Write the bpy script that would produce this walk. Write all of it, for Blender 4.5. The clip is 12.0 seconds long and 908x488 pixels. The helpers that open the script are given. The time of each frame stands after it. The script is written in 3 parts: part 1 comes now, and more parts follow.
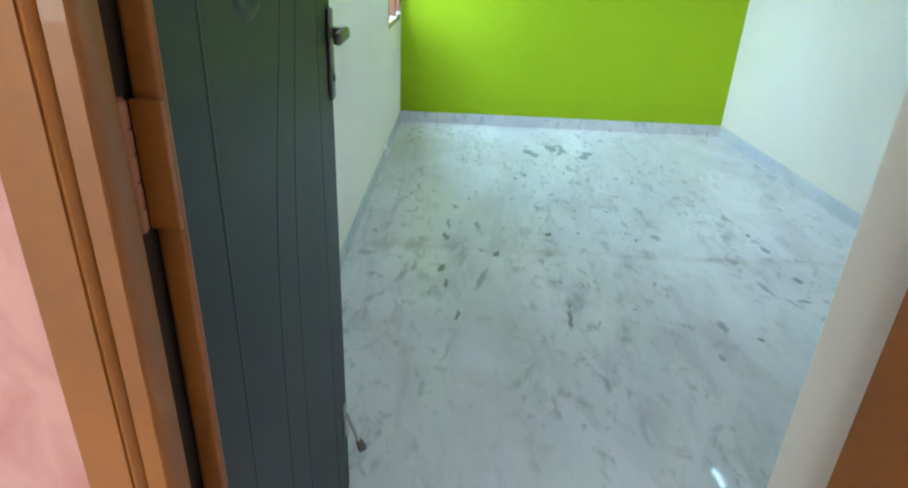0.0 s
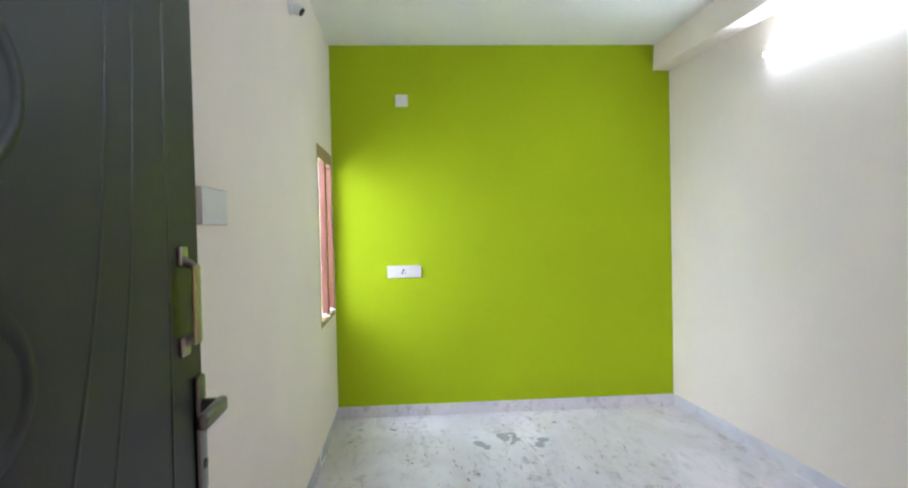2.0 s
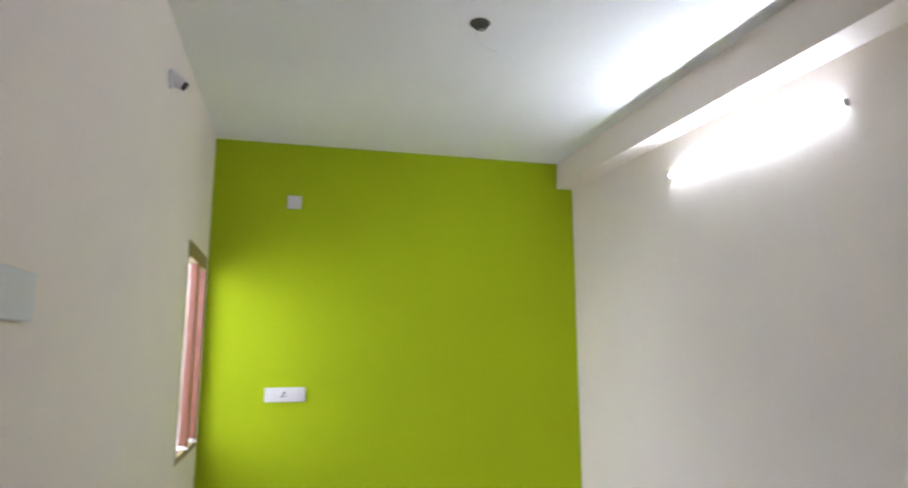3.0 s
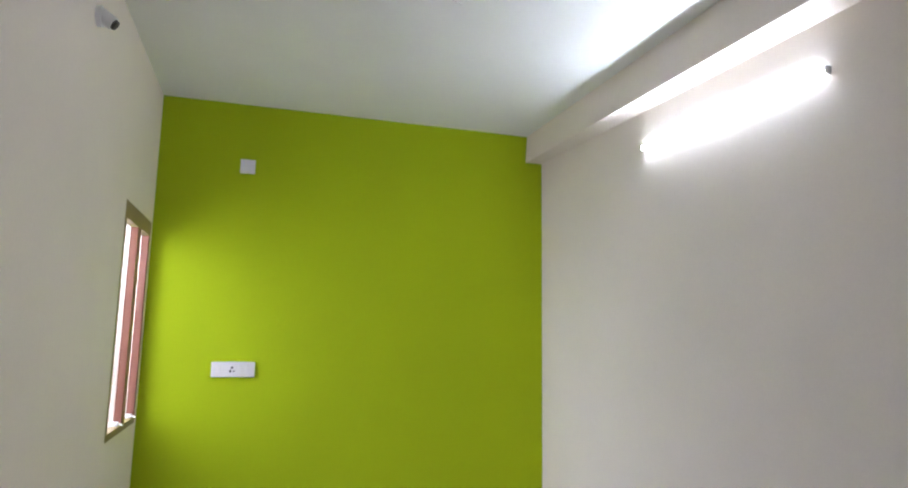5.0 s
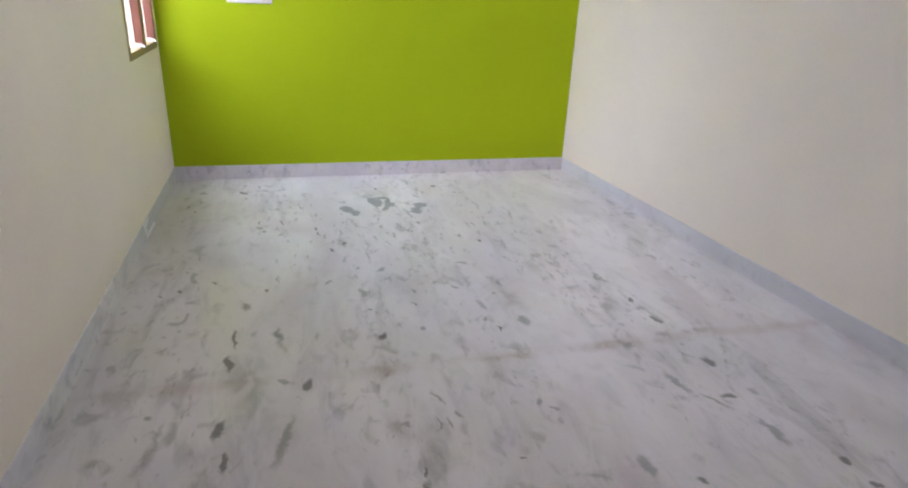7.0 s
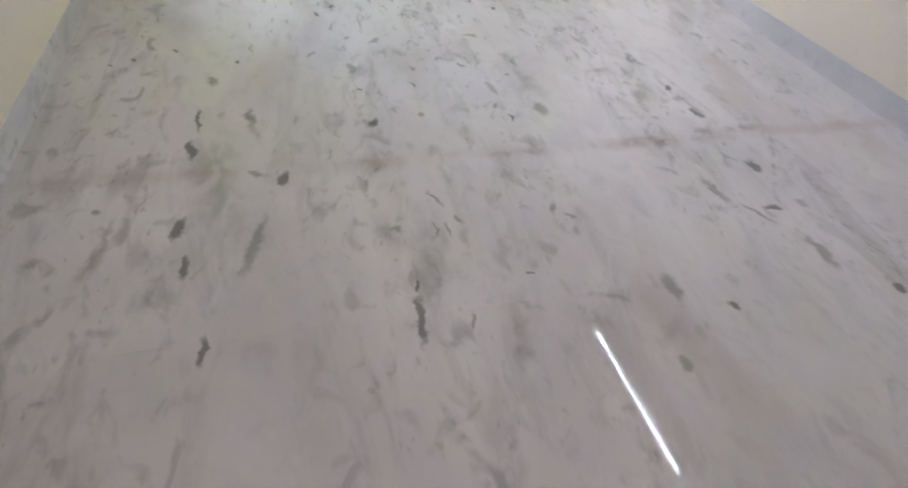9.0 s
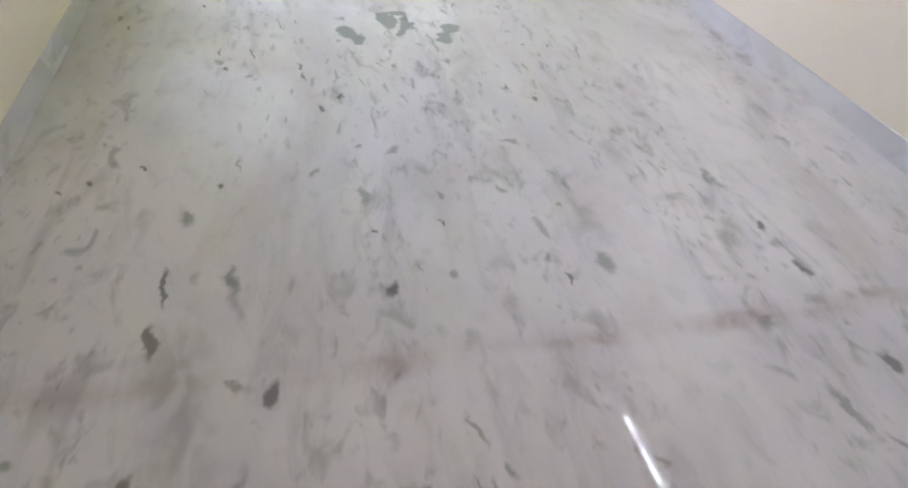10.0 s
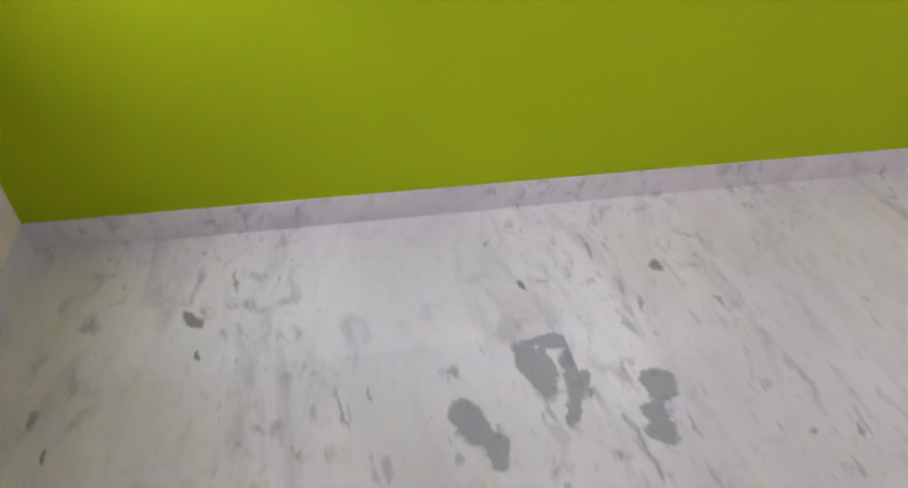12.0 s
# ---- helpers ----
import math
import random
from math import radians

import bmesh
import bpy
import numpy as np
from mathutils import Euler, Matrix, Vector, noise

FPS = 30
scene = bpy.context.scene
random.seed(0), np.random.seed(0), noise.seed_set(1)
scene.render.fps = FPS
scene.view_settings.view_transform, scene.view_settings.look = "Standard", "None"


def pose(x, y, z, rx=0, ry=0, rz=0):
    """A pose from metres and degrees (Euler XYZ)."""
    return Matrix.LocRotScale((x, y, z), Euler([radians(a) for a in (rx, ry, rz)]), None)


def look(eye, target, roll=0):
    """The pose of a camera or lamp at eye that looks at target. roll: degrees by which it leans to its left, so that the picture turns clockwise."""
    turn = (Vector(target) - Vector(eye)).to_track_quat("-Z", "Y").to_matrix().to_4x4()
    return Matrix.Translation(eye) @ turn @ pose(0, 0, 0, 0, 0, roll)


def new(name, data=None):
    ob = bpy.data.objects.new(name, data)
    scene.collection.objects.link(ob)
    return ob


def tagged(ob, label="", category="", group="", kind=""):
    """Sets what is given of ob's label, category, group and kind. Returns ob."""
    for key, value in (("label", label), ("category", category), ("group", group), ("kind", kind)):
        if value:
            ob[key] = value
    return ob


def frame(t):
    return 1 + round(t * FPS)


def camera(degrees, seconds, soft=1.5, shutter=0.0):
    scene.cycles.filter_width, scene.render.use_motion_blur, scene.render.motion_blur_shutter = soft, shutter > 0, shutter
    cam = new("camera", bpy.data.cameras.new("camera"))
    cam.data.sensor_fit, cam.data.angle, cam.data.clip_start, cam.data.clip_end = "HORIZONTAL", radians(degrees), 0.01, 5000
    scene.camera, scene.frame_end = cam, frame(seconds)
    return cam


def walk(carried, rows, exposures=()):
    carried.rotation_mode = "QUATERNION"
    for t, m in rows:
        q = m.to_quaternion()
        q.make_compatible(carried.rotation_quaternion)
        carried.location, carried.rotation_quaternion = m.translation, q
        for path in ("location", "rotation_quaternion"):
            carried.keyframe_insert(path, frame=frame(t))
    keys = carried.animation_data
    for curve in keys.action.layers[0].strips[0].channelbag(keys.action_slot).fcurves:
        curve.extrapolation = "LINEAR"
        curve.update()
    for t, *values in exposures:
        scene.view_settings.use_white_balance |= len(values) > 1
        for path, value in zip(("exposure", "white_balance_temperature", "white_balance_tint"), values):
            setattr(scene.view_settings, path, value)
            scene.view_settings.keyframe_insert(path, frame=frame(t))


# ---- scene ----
cam = camera(71.9, 12.0, soft=2.0, shutter=0.2)
# seconds, eye, target, roll
PATH = [
    (0, (0.517, -4.95, 1.309), (0.502, -3.147, 0.443), 2.6),
    (0.5, (0.518, -4.943, 1.348), (0.564, -3.018, 0.806), 1.0),
    (1, (0.524, -4.932, 1.37), (0.616, -2.963, 1.032), 0.2),
    (1.5, (0.528, -4.868, 1.389), (0.648, -2.881, 1.196), -1.0),
    (2, (0.561, -4.658, 1.39), (0.7, -2.664, 1.342), -1.3),
    (2.5, (0.581, -4.45, 1.382), (0.785, -2.465, 1.52), -0.5),
    (3, (0.551, -4.247, 1.355), (1.036, -2.336, 1.692), -0.1),
    (3.2, (0.566, -4.201, 1.35), (1.243, -2.358, 1.729), 0.0),
    (4.8, (0.673, -4.095, 1.326), (1.254, -2.21, 1.657), 0.6),
    (5, (0.664, -4.077, 1.318), (1.236, -2.181, 1.602), 1.0),
    (5.5, (0.672, -4.07, 1.309), (1.192, -2.138, 1.319), 1.4),
    (6, (0.667, -4.05, 1.25), (1.182, -2.135, 0.988), 1.4),
    (6.5, (0.678, -4.014, 1.204), (1.183, -2.155, 0.664), 1.9),
    (7, (0.681, -4.001, 1.167), (1.174, -2.217, 0.41), 2.6),
    (7.5, (0.701, -3.994, 1.137), (1.173, -2.295, 0.194), 3.0),
    (7.7, (0.711, -3.988, 1.116), (1.173, -2.34, 0.082), 3.4),
    (9.3, (0.784, -3.585, 1.021), (1.193, -2.171, -0.333), 5.0),
    (9.5, (0.788, -3.476, 1.03), (1.198, -2.058, -0.32), 5.0),
    (10, (0.822, -3.057, 1.075), (1.226, -1.636, -0.272), 6.0),
    (10.5, (0.801, -2.597, 1.085), (1.175, -1.165, -0.26), 6.1),
    (11, (0.784, -2.166, 1.086), (1.114, -0.703, -0.237), 5.2),
    (11.5, (0.761, -1.743, 1.087), (1.089, -0.281, -0.237), 5.3),
    (12, (0.766, -1.347, 1.092), (1.106, 0.118, -0.226), 2.9),
]
EXPOSURE = [
    (0.0, 1.66, 5150, -14),
    (0.5, 1.65, 5150, -4),
    (1.5, 1.52, 5350, -2),
    (2.0, 1.46, 6200, 14),
    (2.5, 1.32, 6550, 22),
    (3.2, 1.08, 6400, 19),
    (5.0, 0.97, 6380, 19),
    (5.5, 0.95, 6450, 20),
    (6.5, 1.18, 6450, 21),
    (7.7, 1.28, 6550, 19),
    (9.5, 1.43, 6600, 19),
    (11.0, 1.11, 6750, 20),
    (12.0, 1.01, 6950, 22),
]
walk(cam, [(t, look(eye, target, roll)) for t, eye, target, roll in PATH], EXPOSURE)

# ---- world and light ----
world = bpy.data.worlds.new("sky")
scene.world = world
world.use_nodes = True
wn = world.node_tree
sky = wn.nodes.new("ShaderNodeTexSky")
sky.sky_type, sky.sun_disc = "NISHITA", False
sky.sun_elevation, sky.sun_rotation = radians(48), radians(140)
wn.links.new(sky.outputs[0], wn.nodes["Background"].inputs[0])
wn.nodes["Background"].inputs[1].default_value = 0.12

sun = new("sun", bpy.data.lights.new("sun", "SUN"))
sun.data.energy, sun.data.angle, sun.data.color = 2.5, radians(0.5), (1, 0.95, 0.88)
sun.matrix_world = look((0, 0, 20), (0.9, -10.0, 0))


def window_light(name, eye, target, w, h, watts, color):
    lamp = new(name, bpy.data.lights.new(name, "AREA"))
    lamp.data.shape, lamp.data.size, lamp.data.size_y = "RECTANGLE", w, h
    lamp.data.energy, lamp.data.color = watts, color
    lamp.matrix_world = look(eye, target)
    return lamp


# daylight standing in the bedroom window, from beyond the end wall and from along the side wall, and a lamp in an
# unseen window added to the hall behind the camera
window_light("window_daylight", (-0.55, -0.09, 1.75), (1.10, -0.75, 0.30), 0.34, 1.05, 13, (0.60, 0.77, 1.0))
window_light("window_side_daylight", (-0.50, -0.80, 1.60), (0.60, -0.10, 0.70), 0.80, 1.00, 11, (0.84, 0.92, 1.0))
window_light("unseen_hall_light", (-0.75, -8.40, 1.5), (0.5, -4.6, 1.2), 1.3, 1.4, 27, (1.0, 0.95, 0.89))

# ---- measures of the place ----
H = 2.75            # ceiling
SK = 0.088          # skirting height
Y_IN, Y_OUT = -4.24, -4.53      # the wall with the door: bedroom face and hall face
XR = 2.552          # far end of the wall on the right


def right_x(y):
    """The right wall runs slightly askew."""
    return XR - 0.062 * y


def left_x(y):
    return -0.002 * y


# ---- materials ----
def material(name, color, rough=0.5, metal=0.0, bump=0.0, scale=30.0, vary=0.08, fine=200.0, coat=0.0):
    """Paint, metal or plastic with a coarse and a fine variation."""
    m = bpy.data.materials.new(name)
    m.use_nodes = True
    nt = m.node_tree
    b = nt.nodes["Principled BSDF"]
    b.inputs["Roughness"].default_value, b.inputs["Metallic"].default_value = rough, metal
    b.inputs["Coat Weight"].default_value = coat
    co = nt.nodes.new("ShaderNodeTexCoord")
    n1 = nt.nodes.new("ShaderNodeTexNoise")
    n1.inputs["Scale"].default_value, n1.inputs["Detail"].default_value = scale * 0.06, 4
    n2 = nt.nodes.new("ShaderNodeTexNoise")
    n2.inputs["Scale"].default_value, n2.inputs["Detail"].default_value = fine, 3
    for n in (n1, n2):
        nt.links.new(co.outputs["Object"], n.inputs["Vector"])
    add = nt.nodes.new("ShaderNodeMath")
    add.operation = "MULTIPLY_ADD"
    nt.links.new(n2.outputs[0], add.inputs[0])
    add.inputs[1].default_value = 0.35
    nt.links.new(n1.outputs[0], add.inputs[2])
    ramp = nt.nodes.new("ShaderNodeMapRange")
    ramp.inputs[1].default_value, ramp.inputs[2].default_value = 0.45, 0.9
    ramp.inputs[3].default_value, ramp.inputs[4].default_value = 1 - vary, 1 + vary * 0.6
    nt.links.new(add.outputs[0], ramp.inputs[0])
    mul = nt.nodes.new("ShaderNodeVectorMath")
    mul.operation = "SCALE"
    mul.inputs[0].default_value = color
    nt.links.new(ramp.outputs[0], mul.inputs["Scale"])
    nt.links.new(mul.outputs[0], b.inputs["Base Color"])
    rr = nt.nodes.new("ShaderNodeMapRange")
    rr.inputs[3].default_value, rr.inputs[4].default_value = max(rough - 0.06, 0.02), min(rough + 0.08, 1)
    nt.links.new(n1.outputs[0], rr.inputs[0])
    nt.links.new(rr.outputs[0], b.inputs["Roughness"])
    if bump:
        bp = nt.nodes.new("ShaderNodeBump")
        bp.inputs["Strength"].default_value, bp.inputs["Distance"].default_value = bump, 0.002
        nt.links.new(n2.outputs[0], bp.inputs["Height"])
        nt.links.new(bp.outputs[0], b.inputs["Normal"])
    return m


def mottled(name, c1, c2, scale, rough, low=0.4, high=0.62, stretch=(1, 1, 1)):
    """Two colours in soft patches."""
    m = material(name, c1, rough, bump=0.15, fine=160)
    nt = m.node_tree
    b = nt.nodes["Principled BSDF"]
    co = nt.nodes.new("ShaderNodeTexCoord")
    mp = nt.nodes.new("ShaderNodeMapping")
    mp.inputs["Scale"].default_value = stretch
    nz = nt.nodes.new("ShaderNodeTexNoise")
    nz.inputs["Scale"].default_value, nz.inputs["Detail"].default_value, nz.inputs["Distortion"].default_value = scale, 6, 0.6
    nt.links.new(co.outputs["Object"], mp.inputs[0])
    nt.links.new(mp.outputs[0], nz.inputs["Vector"])
    cr = nt.nodes.new("ShaderNodeValToRGB")
    cr.color_ramp.elements[0].position, cr.color_ramp.elements[1].position = low, high
    cr.color_ramp.elements[0].color, cr.color_ramp.elements[1].color = (*c1, 1), (*c2, 1)
    nt.links.new(nz.outputs[0], cr.inputs[0])
    nt.links.new(cr.outputs[0], b.inputs["Base Color"])
    return m


# marks in the marble, slab by slab: x, y, half width, half length, turn in degrees
FAR_SOFT = [
    (0.576, -0.376, 0.018, 0.086, 4), (0.518, -0.378, 0.018, 0.078, 1), (1.726, -0.227, 0.015, 0.076, -1),
]
FAR_GREY = [
    (1.392, -0.208, 0.008, 0.057, -11), (0.493, -0.188, 0.008, 0.049, 10), (1.454, -0.416, 0.006, 0.035, -11), (1.653, -0.434, 0.007, 0.026, 7),
    (1.133, -0.145, 0.008, 0.022, -26),
]
FAR_DARK = [
    (0.409, -0.301, 0.016, 0.039, 40), (1.553, -0.296, 0.021, 0.026, 6), (1.184, -0.313, 0.008, 0.014, -5), (0.428, -0.402, 0.006, 0.016, 6),
    (0.43, -0.41, 0.006, 0.013, 9),
]
MID_WEST_SOFT = [
    (0.52, -2.28, 0.095, 0.365, 6), (0.618, -2.042, 0.018, 0.157, 13), (0.982, -0.863, 0.015, 0.092, 14), (0.472, -1.729, 0.018, 0.069, 17),
    (0.524, -1.964, 0.017, 0.034, 11), (1.222, -1.484, 0.019, 0.025, 53), (0.191, -1.036, 0.012, 0.033, 10), (1.012, -1.872, 0.01, 0.031, 2),
    (0.134, -0.748, 0.014, 0.02, -5), (1.14, -1.055, 0.01, 0.021, 14), (1.045, -1.99, 0.009, 0.021, -3),
]
MID_WEST_RUSTY = [
    (0.902, -2.28, 0.048, 0.2, -88),
]
MID_WEST_GREY = [
    (0.609, -1.978, 0.014, 0.053, 6), (0.938, -1.71, 0.018, 0.041, 8), (0.938, -1.7, 0.015, 0.046, 2), (0.489, -1.743, 0.017, 0.04, 16),
    (1.046, -1.493, 0.016, 0.034, -62), (0.725, -0.6, 0.007, 0.067, 12), (0.512, -0.896, 0.016, 0.027, 6), (0.808, -1.584, 0.01, 0.035, -12),
    (0.971, -2.054, 0.014, 0.023, -3), (1.15, -1.72, 0.01, 0.026, 11), (0.62, -1.008, 0.014, 0.018, 2), (0.607, -1.53, 0.006, 0.04, 10),
    (0.917, -1.16, 0.009, 0.026, 5), (0.134, -0.519, 0.009, 0.024, 13), (1.126, -2.026, 0.01, 0.021, 2), (0.946, -1.462, 0.012, 0.017, 66),
    (0.966, -0.546, 0.01, 0.019, 2), (0.786, -0.569, 0.006, 0.029, 4), (1.068, -0.944, 0.006, 0.027, 35), (1.124, -0.962, 0.009, 0.018, -9),
]
MID_WEST_STAIN = [
    (1.233, -0.577, 0.036, 0.082, -17), (1.14, -0.566, 0.032, 0.087, 8), (0.977, -0.667, 0.039, 0.058, 23), (1.198, -0.496, 0.02, 0.077, 79),
    (1.015, -0.74, 0.029, 0.048, 6), (1.172, -0.556, 0.017, 0.052, -2), (1.192, -0.674, 0.016, 0.048, -20),
]
MID_WEST_DARK = [
    (0.45, -2.14, 0.015, 0.054, 5), (0.46, -1.985, 0.009, 0.074, 6), (0.97, -2.063, 0.017, 0.021, -34), (0.624, -0.84, 0.006, 0.045, 19),
    (0.789, -0.944, 0.006, 0.043, 10), (0.846, -1.236, 0.008, 0.028, 9), (0.798, -1.018, 0.006, 0.035, 9), (0.229, -1.574, 0.011, 0.017, -8),
    (0.542, -0.946, 0.009, 0.02, -5), (0.51, -0.826, 0.006, 0.026, 10), (0.914, -1.164, 0.006, 0.026, -12), (0.178, -0.605, 0.006, 0.019, 13),
    (0.351, -1.514, 0.008, 0.014, 0), (0.56, -1.618, 0.007, 0.015, -16), (1.13, -1.831, 0.006, 0.016, -2), (0.154, -1.603, 0.006, 0.011, 43),
    (0.95, -1.855, 0.006, 0.009, 17),
]
MID_EAST_SOFT = [
    (1.522, -1.826, 0.061, 0.252, 1), (1.933, -1.893, 0.063, 0.214, -14), (1.878, -2.005, 0.026, 0.121, -4), (1.894, -1.977, 0.026, 0.077, 6),
    (1.306, -1.228, 0.018, 0.053, -14), (1.622, -0.632, 0.011, 0.073, -18), (1.858, -1.475, 0.012, 0.064, -14), (1.5, -1.652, 0.014, 0.032, 26),
    (1.78, -0.996, 0.014, 0.028, 54),
]
MID_EAST_RUSTY = [
    (1.742, -2.263, 0.037, 0.17, -90), (2.156, -2.232, 0.03, 0.126, 89), (1.36, -2.274, 0.024, 0.134, 86),
]
MID_EAST_GREY = [
    (1.515, -2.051, 0.028, 0.033, 22), (1.978, -1.708, 0.015, 0.054, -14), (1.52, -2.026, 0.019, 0.039, 21), (1.416, -1.475, 0.015, 0.043, 59),
    (1.864, -0.866, 0.006, 0.092, -9), (1.528, -1.712, 0.012, 0.044, -4), (1.325, -1.716, 0.013, 0.026, 8), (1.37, -2.006, 0.01, 0.026, -16),
    (1.27, -1.048, 0.012, 0.021, 0), (1.608, -0.989, 0.006, 0.042, -1), (1.76, -0.826, 0.007, 0.032, -16), (1.334, -0.936, 0.006, 0.034, -15),
    (1.652, -0.812, 0.013, 0.012, 71), (1.236, -0.997, 0.011, 0.012, 63), (1.47, -1.8, 0.01, 0.012, 36),
]
MID_EAST_STAIN = [
    (1.391, -0.647, 0.039, 0.047, -17), (1.354, -0.754, 0.031, 0.035, 63), (1.357, -0.709, 0.034, 0.031, -2), (1.237, -0.62, 0.018, 0.042, -19),
]
MID_EAST_DARK = [
    (2.034, -2.125, 0.017, 0.035, 2), (2.015, -1.946, 0.012, 0.026, -5), (1.578, -1.227, 0.011, 0.023, 4), (1.401, -2.083, 0.006, 0.033, 7),
    (1.498, -1.146, 0.009, 0.018, 9),
]
NEAR_SOFT = [
    (0.52, -2.28, 0.095, 0.365, 6), (1.019, -2.689, 0.059, 0.281, -12), (1.489, -2.939, 0.079, 0.141, 16), (0.948, -2.556, 0.058, 0.083, -15),
    (0.27, -2.583, 0.023, 0.074, -21), (0.277, -2.569, 0.021, 0.062, -5), (0.289, -2.486, 0.013, 0.09, -4), (1.42, -2.866, 0.018, 0.062, 66),
    (1.174, -2.968, 0.022, 0.038, -7), (1.566, -2.982, 0.017, 0.046, -24), (1.167, -2.98, 0.022, 0.03, -9), (1.531, -2.827, 0.013, 0.042, 8),
    (0.883, -2.971, 0.009, 0.058, -10), (1.224, -2.858, 0.014, 0.037, 68),
]
NEAR_RUSTY = [
    (0.902, -2.28, 0.048, 0.2, -88), (1.742, -2.263, 0.037, 0.17, -90), (2.156, -2.232, 0.03, 0.126, 89), (1.36, -2.274, 0.024, 0.134, 86),
]
NEAR_GREY = [
    (0.624, -2.561, 0.018, 0.13, -13), (2.014, -2.804, 0.021, 0.075, 2), (1.832, -2.278, 0.022, 0.059, -37), (1.87, -2.518, 0.015, 0.083, 6),
    (1.566, -2.855, 0.024, 0.05, -3), (1.932, -2.633, 0.009, 0.067, 31), (1.481, -3.07, 0.018, 0.026, -12), (1.084, -2.444, 0.007, 0.05, 13),
    (0.626, -2.273, 0.015, 0.02, 53), (1.382, -2.532, 0.011, 0.027, -5), (0.964, -2.554, 0.014, 0.021, 22), (1.124, -2.537, 0.011, 0.026, 2),
    (1.055, -2.566, 0.006, 0.044, -6), (1.09, -2.581, 0.007, 0.037, 2), (1.416, -2.573, 0.012, 0.019, 36), (1.08, -2.876, 0.006, 0.027, -22),
    (0.249, -2.391, 0.011, 0.014, 31),
]
NEAR_DARK = [
    (0.968, -2.859, 0.012, 0.083, -4), (2.05, -2.431, 0.022, 0.031, 15), (0.446, -2.482, 0.015, 0.045, -9), (0.47, -2.614, 0.012, 0.049, -6),
    (0.694, -2.307, 0.016, 0.035, -14), (0.523, -2.862, 0.011, 0.043, -6), (1.992, -2.617, 0.014, 0.029, 74), (2.135, -3.046, 0.011, 0.025, 62),
    (1.676, -2.932, 0.013, 0.021, 32), (2.124, -2.95, 0.013, 0.017, 52), (2.062, -3.19, 0.012, 0.011, 54), (0.971, -2.756, 0.006, 0.021, -6),
    (1.24, -2.76, 0.006, 0.009, 38),
]


